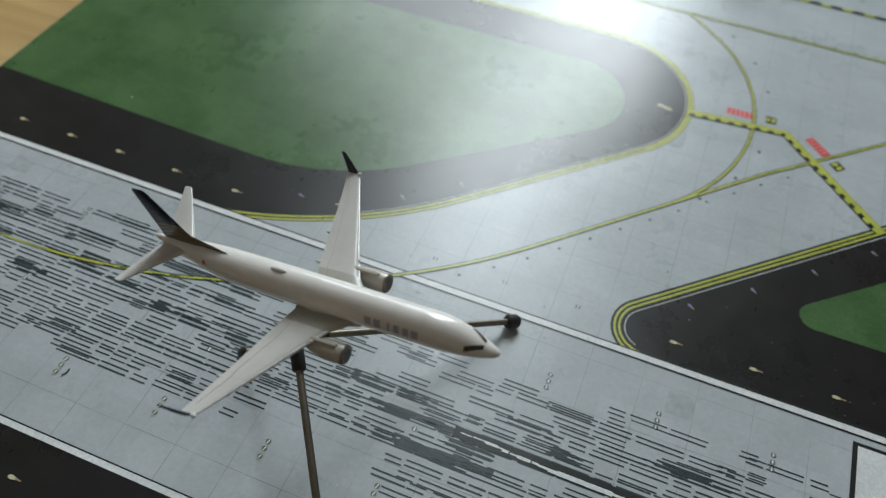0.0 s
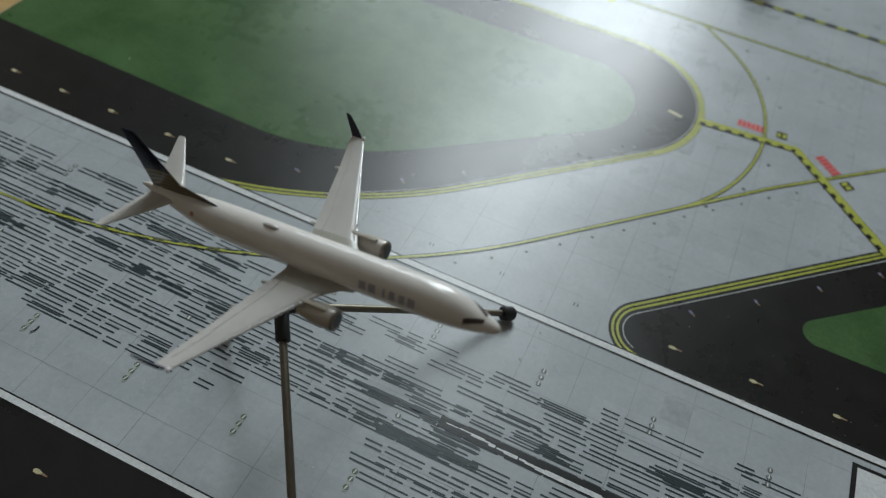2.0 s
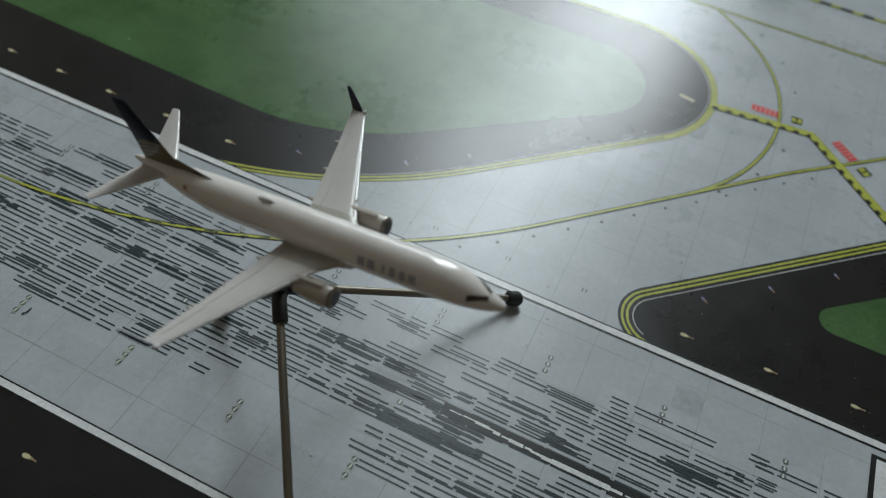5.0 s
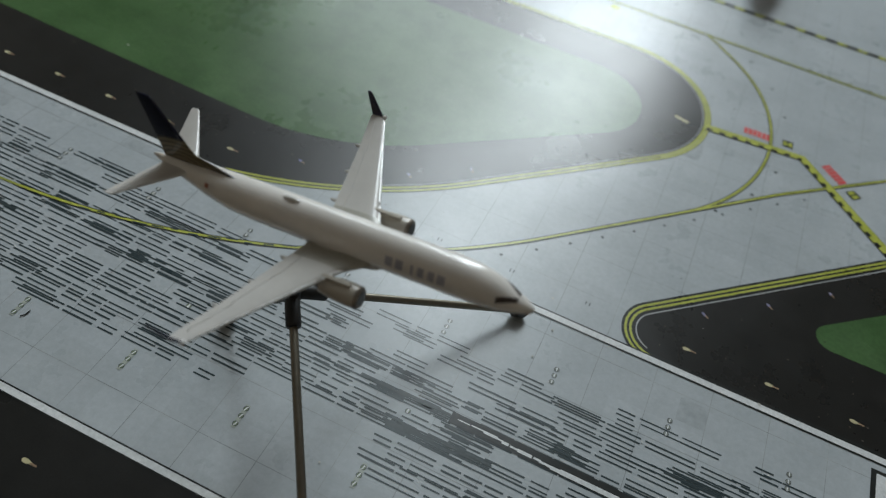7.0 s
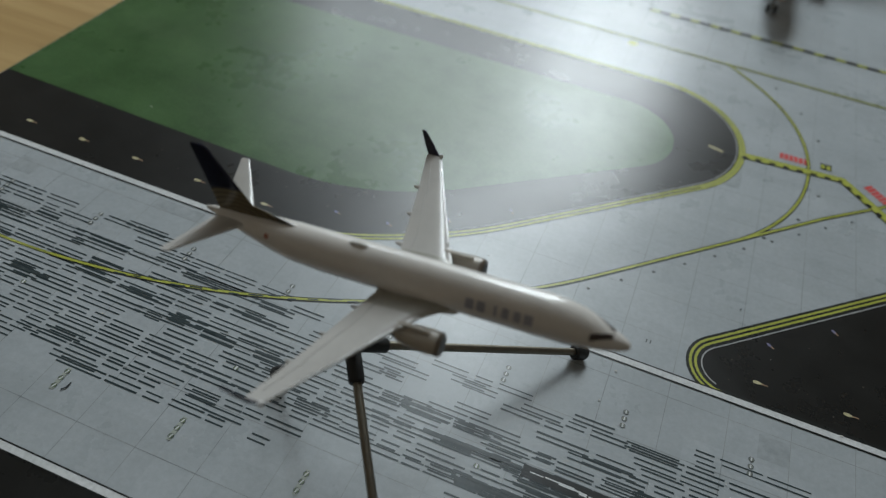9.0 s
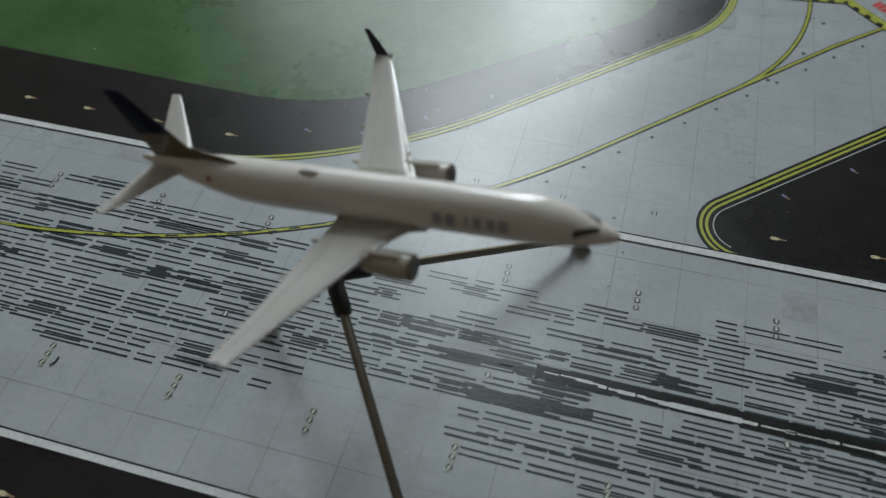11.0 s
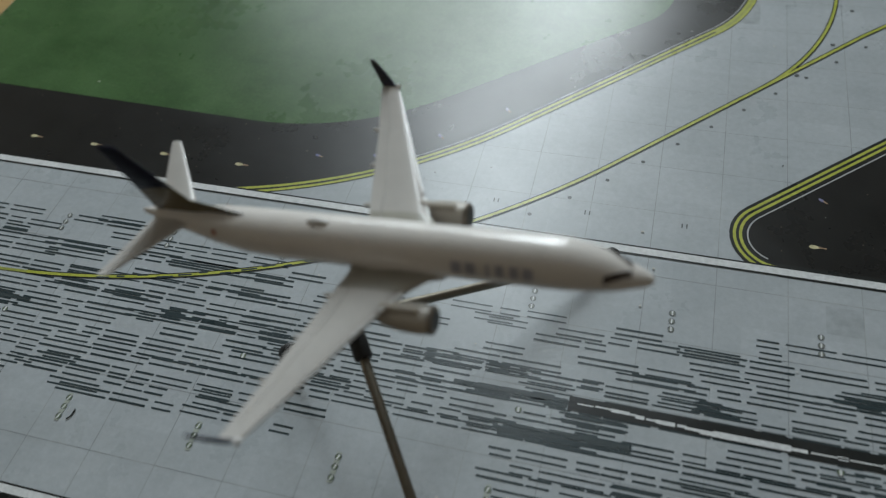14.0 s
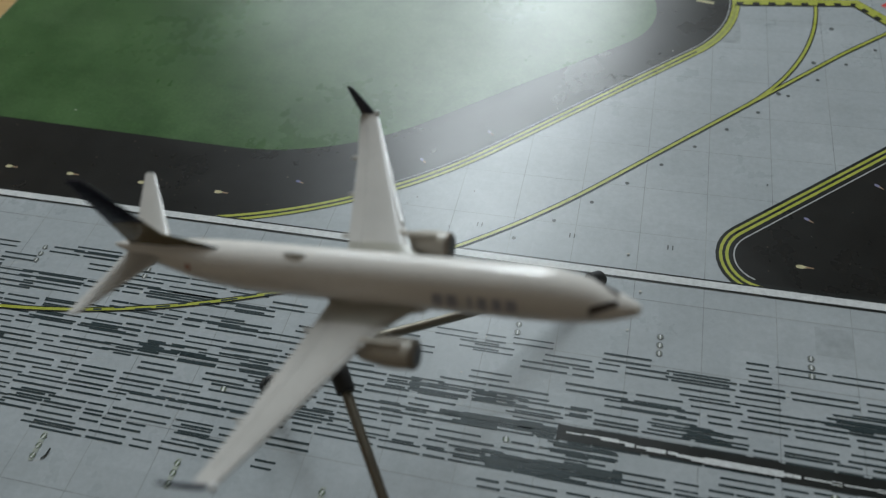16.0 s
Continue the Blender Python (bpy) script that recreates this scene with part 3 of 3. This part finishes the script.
    for k in range(45):
        x, y = rng.uniform(-8.3, 3.0), rng.uniform(-3.6, 6.5)
        r = rng.uniform(0.004, 0.011)
        disc(bm, x, y, r, 13, 6, rng.uniform(0.6, 1.8))
    dust = put("dust", bm, DUST, "pale dust flecks")
    dust["kind"] = "stuff"
    bm = bmesh.new()
    for k in range(8):
        x, y = rng.uniform(-6.5, 2.0), rng.uniform(0.3, 5.0)
        a = rng.uniform(0, 3.1)
        d = Vector((math.cos(a), math.sin(a))) * rng.uniform(0.008, 0.028)
        strip(bm, [Vector((x, y)), Vector((x, y)) + d], 0, 0.009, 13)
    # crumbs on the dark asphalt
    specks = bmesh.new()
    for k in range(70):
        x = rng.uniform(-0.3, 3.2) if k % 2 else rng.uniform(-8.0, -2.0)
        y = rng.uniform(0.08, 0.9) if k % 2 == 0 or x < 0.9 else rng.uniform(0.08, 0.95)
        disc(specks, x, y, rng.uniform(0.003, 0.008), 13, 5, rng.uniform(0.7, 1.6))
    crumbs = put("crumbs", specks, CRUMB, "tiny dull brown crumbs on the asphalt")
    crumbs["kind"] = "stuff"
    # scuffs on the turn and a bent hair beside the lamps
    for pts in (((-1.274, 2.803), (-1.22, 2.79), (-1.168, 2.758)), ((-1.055, 2.971), (-1.03, 2.92), (-1.001, 2.867)), ((-1.624, 2.393), (-1.60, 2.35), (-1.561, 2.30)), ((-1.50, 2.36), (-1.44, 2.379)), ((-5.008, -2.277), (-4.985, -2.247), (-4.981, -2.194))):
        strip(bm, [Vector(p) for p in pts], 0, 0.012, 13)
    fibres = put("lint", bm, BLACK, "tiny dark fibres")
    fibres["kind"] = "stuff"


RED_SIGN = RED
STRIPE_GREY = printed("printed_grey_stripe", (0.36, 0.37, 0.37), (0.46, 0.47, 0.47), 50)
TAIL_BROWN = printed("printed_tail_brown", (0.30, 0.20, 0.13), (0.38, 0.26, 0.17), 90)
PATCH = printed("printed_patched_slab", (0.33, 0.357, 0.37), (0.40, 0.427, 0.445), 60, 300)
PINK = printed("printed_pink", (0.50, 0.30, 0.30), (0.56, 0.36, 0.36), 80)
JOINT_DARK = printed("printed_dark_grey", (0.09, 0.10, 0.10), (0.13, 0.14, 0.14), 90)
LENS_GREY = printed("printed_lens_grey", (0.20, 0.22, 0.20), (0.27, 0.29, 0.26), 90)
HALO = printed("printed_olive_halo", (0.36, 0.395, 0.34), (0.42, 0.45, 0.40), 90)
LENS_GREEN = printed("printed_lens_green", (0.15, 0.20, 0.12), (0.20, 0.25, 0.16), 90)
CRUMB = plain("crumb", (0.13, 0.11, 0.09), 0.9)
DUST = plain("dust", (0.55, 0.54, 0.50), 0.9)


def lamp_mark(x, y, turn, size=1.0):
    """A blunt fleck that runs out in a short tail."""
    bm = bmesh.new()
    c, s = math.cos(radians(turn)), math.sin(radians(turn))
    shape = ((-0.06, 0.0), (-0.045, -0.022), (0.0, -0.026), (0.03, -0.016), (0.085, -0.006), (0.085, 0.004), (0.03, 0.014), (0.0, 0.024), (-0.045, 0.02))
    fill(bm, [(x + size * (px * c - py * s), y + size * (px * s + py * c)) for px, py in shape], 4)
    return bm


def disc_mesh(x, y, r, layer, material, parent):
    bm = bmesh.new()
    disc(bm, x, y, r, layer)
    return part("inset_lamp", bm, material, parent)


airport_mat()

# ---------------------------------------------------------------- the model airliners
K = 1 / 389.5  # scale of the models


def airfoil(x, y, z, chord, thick, up=(0, 0, 1), count=9):
    """One closed wing section: leading edge at x aft, chord aft of it."""
    up = Vector(up)
    pts = []
    for k in range(count):
        s = 0.5 - 0.5 * math.cos(math.pi * k / (count - 1))
        h = 2.6 * thick * (0.2969 * math.sqrt(s) - 0.126 * s - 0.3516 * s * s + 0.2843 * s**3 - 0.085 * s**4) * 2
        pts.append((s, h))
    ring = [Vector((-(x + s * chord), y, z)) + up * (h * chord + 0.02) for s, h in pts]
    ring += [Vector((-(x + s * chord), y, z)) - up * (h * chord * 0.6 + 0.02) for s, h in pts[::-1]]
    return [p * K for p in ring]


def fuselage_mesh():
    stations = ((-0.45, 0.16, 0.14, -0.88), (-0.30, 0.36, 0.31, -0.88), (0.0, 0.55, 0.47, -0.85), (0.5, 0.78, 0.64, -0.77), (1.3, 1.08, 0.88, -0.66), (2.0, 1.30, 1.08, -0.54), (2.8, 1.50, 1.36, -0.36), (3.8, 1.68, 1.64, -0.20), (5.2, 1.83, 1.87, -0.07), (7.0, 1.88, 1.98, -0.01), (28.0, 1.88, 2.0, 0.0), (31.0, 1.80, 1.88, 0.12), (33.6, 1.52, 1.56, 0.42), (36.2, 1.08, 1.12, 0.80), (38.5, 0.64, 0.70, 1.12), (40.0, 0.30, 0.36, 1.32), (40.6, 0.10, 0.14, 1.38))
    rings = []
    for x, w, h, z in stations:
        rings.append([Vector((-x, w * math.cos(a), z + h * math.sin(a))) * K for a in (2 * math.pi * k / 32 for k in range(32))])
    return loft(bmesh.new(), rings)


def skin_patch(x0, x1, a0, a1, lift=0.03, nx=8, na=6, tilt=0.0, rise=0.0):
    """A thin print on the fuselage's barrel or nose, between two stations and two angles up from its side."""
    table = ((0.5, 0.78, 0.64, -0.77), (1.3, 1.08, 0.88, -0.66), (2.0, 1.30, 1.08, -0.54), (2.8, 1.50, 1.36, -0.36), (3.8, 1.68, 1.64, -0.20), (5.2, 1.83, 1.87, -0.07), (7.0, 1.88, 1.98, -0.01), (28.0, 1.88, 2.0, 0.0), (31.0, 1.80, 1.88, 0.12), (34.0, 1.52, 1.56, 0.42), (37.0, 1.08, 1.12, 0.80))
    bm = bmesh.new()
    grid = []
    for i in range(nx + 1):
        row = []
        for j in range(na + 1):
            a = radians(a0 + (a1 - a0) * j / na + rise * (1 - i / nx))
            x = x0 + (x1 - x0) * i / nx + tilt * j / na
            p = [np.interp(x, [s[0] for s in table], [s[c] for s in table]) for c in (1, 2, 3)]
            row.append(bm.verts.new(Vector((-x, -(p[0] + lift) * math.cos(a), p[2] + (p[1] + lift) * math.sin(a))) * K))
        grid.append(row)
    for i in range(nx):
        for j in range(na):
            bm.faces.new((grid[i][j], grid[i + 1][j], grid[i + 1][j + 1], grid[i][j + 1]))
    bmesh.ops.recalc_face_normals(bm, faces=bm.faces)
    return bm


def wing_mesh(s):
    return loft(bmesh.new(), [airfoil(15.4, s * 0.9, -1.15, 6.2, 0.14), airfoil(16.0, s * 1.9, -1.10, 5.7, 0.14), airfoil(18.1, s * 5.8, -0.80, 4.5, 0.12), airfoil(20.95, s * 11.5, -0.35, 2.95, 0.11), airfoil(23.5, s * 16.6, 0.06, 1.75, 0.10), airfoil(23.75, s * 16.95, 0.15, 1.5, 0.10, (0, -s * 0.45, 0.9))])


def winglet_mesh(s):
    return loft(bmesh.new(), [airfoil(23.85, s * 16.97, 0.15, 1.35, 0.20, (0, -s * 0.45, 0.9)), airfoil(24.3, s * 17.3, 0.48, 1.2, 0.30, (0, -s * 0.8, 0.6)), airfoil(25.0, s * 17.65, 1.3, 0.9, 0.36, (0, -s, 0.4)), airfoil(25.85, s * 18.0, 2.30, 0.45, 0.42, (0, -s, 0.35))])


def engine_mesh(sides=24):
    prof = ((0.0, 0.86), (0.06, 1.0), (0.25, 1.08), (1.1, 1.16), (2.4, 1.12), (3.6, 0.92), (4.1, 0.80))
    rings = [[Vector((-x, r * math.cos(a), r * math.sin(a) * (0.96 if math.sin(a) > 0 else 0.90))) * K for a in (2 * math.pi * k / sides for k in range(sides))] for x, r in prof]
    return loft(bmesh.new(), rings)


def canoe(x0, x1, y, z, r):
    return tube(bmesh.new(), Vector((-x0, y, z)) * K, Vector((-x1, y, z)) * K, [(0, 0.06 * r * K), (0.12, 0.6 * r * K), (0.4, r * K), (0.75, 0.8 * r * K), (0.93, 0.55 * r * K), (1, 0.1 * r * K)], 10)


def airliner(name, m, label, category, gear):
    ob = thing(name, m, label, category)
    body = part("fuselage", fuselage_mesh(), FUSELAGE, ob, "", True)
    # belly fairing between the wings
    rings = []
    for x, w, h in ((13.2, 0.5, 0.3), (14.5, 1.7, 0.9), (16.5, 2.15, 1.15), (19.6, 2.15, 1.15), (21.6, 1.7, 0.9), (23.2, 0.5, 0.3)):
        rings.append([Vector((-x, w * math.cos(a), -1.25 + h * math.sin(a))) * K for a in (2 * math.pi * k / 20 for k in range(20))])
    part("belly_fairing", loft(bmesh.new(), rings), WING_GREY, body, "", True)
    for s in (-1, 1):
        wing = part("wing", wing_mesh(s), WING_GREY, ob, "", True)
        # raised root piece; its darker colour partly paints the fuselage's shade
        part("shaded_glove", loft(bmesh.new(), [airfoil(14.3, s * 1.3, -1.13, 7.6, 0.125), airfoil(15.5, s * 2.3, -1.05, 6.2, 0.14), airfoil(16.9, s * 3.7, -0.955, 5.15, 0.134)]), SHADED_GLOVE, wing, "olive-grey wing root glove, darkened for the fuselage's shade", True)
        part("winglet", winglet_mesh(s), NAVY, wing, "dark navy upturned winglet", True)
        # white bead added in place of the highlight on the curved wing tip
        tip = Vector((-23.72, s * 17.0, 0.20)) * K
        part("wingtip_glint", tube(bmesh.new(), tip + Vector((0.20, 0, 0)) * K, tip - Vector((0.30, 0, 0)) * K, [(0, 0.06 * K), (0.15, 0.20 * K), (0.45, 0.28 * K), (0.8, 0.20 * K), (1, 0.05 * K)], 14), GLINT_WHITE, wing, "glossy white bead standing in for the wing-tip highlight", True)
        # slats as extra-bright tubes, which also stand in for the leading-edge highlight
        for (xa, ya, za, ra), (xb, yb, zb, rb) in (((16.55, 2.9, -1.02, 0.20), (17.85, 5.3, -0.84, 0.18)), ((18.12, 5.8, -0.80, 0.18), (20.97, 11.5, -0.35, 0.13)), ((20.99, 11.55, -0.345, 0.13), (23.4, 16.4, 0.045, 0.09))):
            part("slat", tube(bmesh.new(), Vector((-xa - 0.1, s * ya, za + 0.03)) * K, Vector((-xb - 0.08, s * yb, zb + 0.03)) * K, [(0, ra * K), (1, rb * K)], 12), SLAT, wing, "bright bare-metal slat that brings in the leading-edge highlight", True)
        for y, x in ((4.4, 22.4), (8.4, 23.1), (12.2, 24.1)):
            part("flap_fairing", canoe(x - 1.9, x + 0.62, s * y, -1.20 + 0.075 * (y - 2), 0.27), WING_GREY, wing, "", True)
        # flap and slat seams
        for (xa, ya, za), (xb, yb, zb) in (((20.9, 2.6, -0.80), (21.4, 5.9, -0.61)), ((21.4, 5.9, -0.61), (23.1, 11.6, -0.22)), ((22.9, 11.6, -0.21), (24.4, 15.8, 0.085))):
            part("panel_seam", tube(bmesh.new(), Vector((-xa, s * ya, za)) * K, Vector((-xb, s * yb, zb)) * K, [(0, 0.045 * K), (1, 0.045 * K)], 6), PANEL_LINE, wing)
        hub = thing_part("engine", pose(-14.2 * K, s * 4.83 * K, -1.95 * K), ob)
        part("nacelle", engine_mesh(), NACELLE, hub, "", True)
        part("intake", tube(bmesh.new(), Vector((0.05, 0, 0)) * K, Vector((-0.30, 0, 0)) * K, [(0, 0.80 * K), (0.1, 0.95 * K), (0.35, 1.05 * K), (1, 1.105 * K)], 28), LIP, hub, "tan-grey metal intake lip", True)
        part("fan_face", tube(bmesh.new(), Vector((0.075, 0, 0)) * K, Vector((0.0, 0, 0)) * K, [(0, 0.70 * K), (1, 0.76 * K)], 24), DARK_METAL, hub, "dark fan face", True)
        part("exhaust", tube(bmesh.new(), Vector((-4.0, 0, 0)) * K, Vector((-5.3, 0, 0)) * K, [(0, 0.62 * K), (0.6, 0.5 * K), (1, 0.18 * K)], 16), DARK_METAL, hub, "", True)
        part("pylon", box(bmesh.new(), -5.4 * K, -1.0 * K, -0.22 * K, 0.22 * K, 0.6 * K, 1.35 * K, 0.1 * K), NACELLE, hub)
        part("tailplane", loft(bmesh.new(), [airfoil(35.4, s * 0.3, 1.15, 3.8, 0.14), airfoil(39.9 + 0.45 * s, s * 7.0, 2.0, 1.0, 0.15), airfoil(40.05 + 0.45 * s, s * 7.15, 2.05, 0.75, 0.12)]), WING_GREY, ob, "", True)
    # fin with its long dorsal fillet

    def fin_ring(x, z, chord, t):
        return [Vector((p.x, p.z - z * K, z * K)) for p in airfoil(x, 0, z, chord, t, (0, 0, 1))]

    part("fin", loft(bmesh.new(), [fin_ring(33.6, 1.4, 5.4, 0.085), fin_ring(35.2, 3.3, 4.1, 0.095), fin_ring(38.6, 8.6, 1.9, 0.11), fin_ring(38.9, 8.85, 1.5, 0.08)]), FIN, ob, "navy fin with a golden globe pattern", True)
    part("dorsal_fin", loft(bmesh.new(), [fin_ring(29.8, 1.75, 6.0, 0.035), fin_ring(31.8, 2.35, 4.5, 0.05), fin_ring(34.6, 3.1, 2.5, 0.06)]), FIN, ob, "dark dorsal fillet", True)
    # satellite dome
    part("satcom_dome", tube(bmesh.new(), Vector((-23.2, 0, 1.95)) * K, Vector((-25.2, 0, 1.95)) * K, [(0, 0.05 * K), (0.2, 0.28 * K), (0.5, 0.32 * K), (0.8, 0.26 * K), (1, 0.05 * K)], 14), WING_GREY, ob, "low grey antenna dome", True)
    # prints on both sides
    for s in (1, -1):
        flip = Matrix.Diagonal((1, s, 1, 1))

        def printing(label, bm, material, note=""):
            bm.transform(flip)
            if s < 0:
                bmesh.ops.reverse_faces(bm, faces=bm.faces)
            return part(label, bm, material, ob, note, True)

        printing("cockpit_window", skin_patch(1.0, 2.75, 14, 40, 0.03, 10, 6, 0.0, 42), DARK_GLASS, "dark cockpit glazing")
        for k in range(6):
            printing("title_bar", skin_patch(7.4 + 1.04 * k, 7.4 + 1.04 * k + (0.74, 0.62, 0.60, 0.26, 0.74, 0.74)[k], 5, 33, 0.03, 3, 5), TITLE, "dark blue-grey printed bar")
        printing("tail_mark", skin_patch(32.95, 33.4, 22, 38, 0.03, 2, 3), RED_DOT, "small red printed mark")
    if gear:
        for x, y, h in ((5.0, 0.0, gear), (21.5, 2.85, gear), (21.5, -2.85, gear)):
            leg = thing_part("landing_gear", pose(-x * K, y * K, -h * K), ob)
            part("strut", tube(bmesh.new(), (0, 0, 0.4 * K), (0, 0, (gear - 1.0) * K), [(0, 0.14 * K), (1, 0.18 * K)], 10), STEEL, leg)
            for d in (-0.45, 0.45):
                part("wheel", tube(bmesh.new(), (0, (d - 0.18) * K, 0.5 * K), (0, (d + 0.18) * K, 0.5 * K), [(0, 0.42 * K), (0.2, 0.5 * K), (0.8, 0.5 * K), (1, 0.42 * K)], 16), TYRE, leg, "", True)
    else:
        part("nose_gear_stub", tube(bmesh.new(), Vector((-3.7, 0, -1.6)) * K, Vector((-3.7, 0, -2.55)) * K, [(0, 0.20 * K), (0.6, 0.22 * K), (1, 0.28 * K)], 10), TYRE, ob, "dark nose gear stub")
    return ob


def thing_part(name, m, parent):
    ob = new(name)
    ob.empty_display_size = 0.002
    ob.parent = parent
    ob.matrix_basis = m
    return ob


NOSE = Vector((-1.284, -1.831, 2.121)) * U
airliner("model_airliner", Matrix.Translation(NOSE) @ pose(0, 0, 0, 0, 0, -2.06) @ pose(0, 0, 0, 0, -7.24, 0) @ pose(0, 0, 0, 2.5, 0, 0), "white die-cast airliner model with navy tail on a stand", "model airplane", 0.0)
airliner("model_airliner", Matrix.Translation(Vector((-0.46, 7.30, 0.610)) * U) @ pose(0, 0, 0, 0, 0, -88) @ Matrix.Scale(1.95, 4), "large white die-cast airliner model parked on the mat", "model airplane", 4.87)

# ---------------------------------------------------------------- the stand of tubes


def stand():
    ob = thing("display_stand", None, "thin steel tube tripod stand with black rubber sleeves", "stand")
    hub = Vector((-2.94, -1.60, 0.93))
    hub_bm = tube(bmesh.new(), (hub - Vector((0, 0, 0.085))) * U, (hub + Vector((0, 0, 0.10))) * U, [(0, 0.05 * U), (0.1, 0.075 * U), (0.9, 0.075 * U), (1, 0.05 * U)])
    part("hub", hub_bm, TYRE, ob, "black rubber hub", True)
    part("stem", tube(bmesh.new(), hub * U, (hub + Vector((0.40, -0.20, 0.88))) * U, [(0, 0.035 * U), (1, 0.035 * U)], 16), STEEL, ob, "", True)
    for tip, sleeve in (((-1.24, -4.09, 0.06), 0.285), ((-1.475, -0.155, 0.068), 0.28), ((-3.61, -1.475, 0.070), 0.26)):
        tip = Vector(tip)
        d = (tip - hub).normalized()
        leg = part("leg", tube(bmesh.new(), hub * U, tip * U, [(0, 0.031 * U), (1, 0.031 * U)], 16), STEEL, ob, "thin brushed steel tube", True)
        part("sleeve", tube(bmesh.new(), (hub + d * 0.02) * U, (hub + d * sleeve) * U, [(0, 0.05 * U), (0.04, 0.056 * U), (0.96, 0.056 * U), (1, 0.048 * U)], 18), TYRE, leg, "black rubber sleeve", True)
        part("foot", tube(bmesh.new(), (tip - d * 0.095) * U, (tip + d * 0.05) * U, [(0, 0.05 * U), (0.12, 0.067 * U), (0.8, 0.067 * U), (0.95, 0.054 * U), (1, 0.03 * U)], 18), TYRE, leg, "black rubber foot", True)


stand()
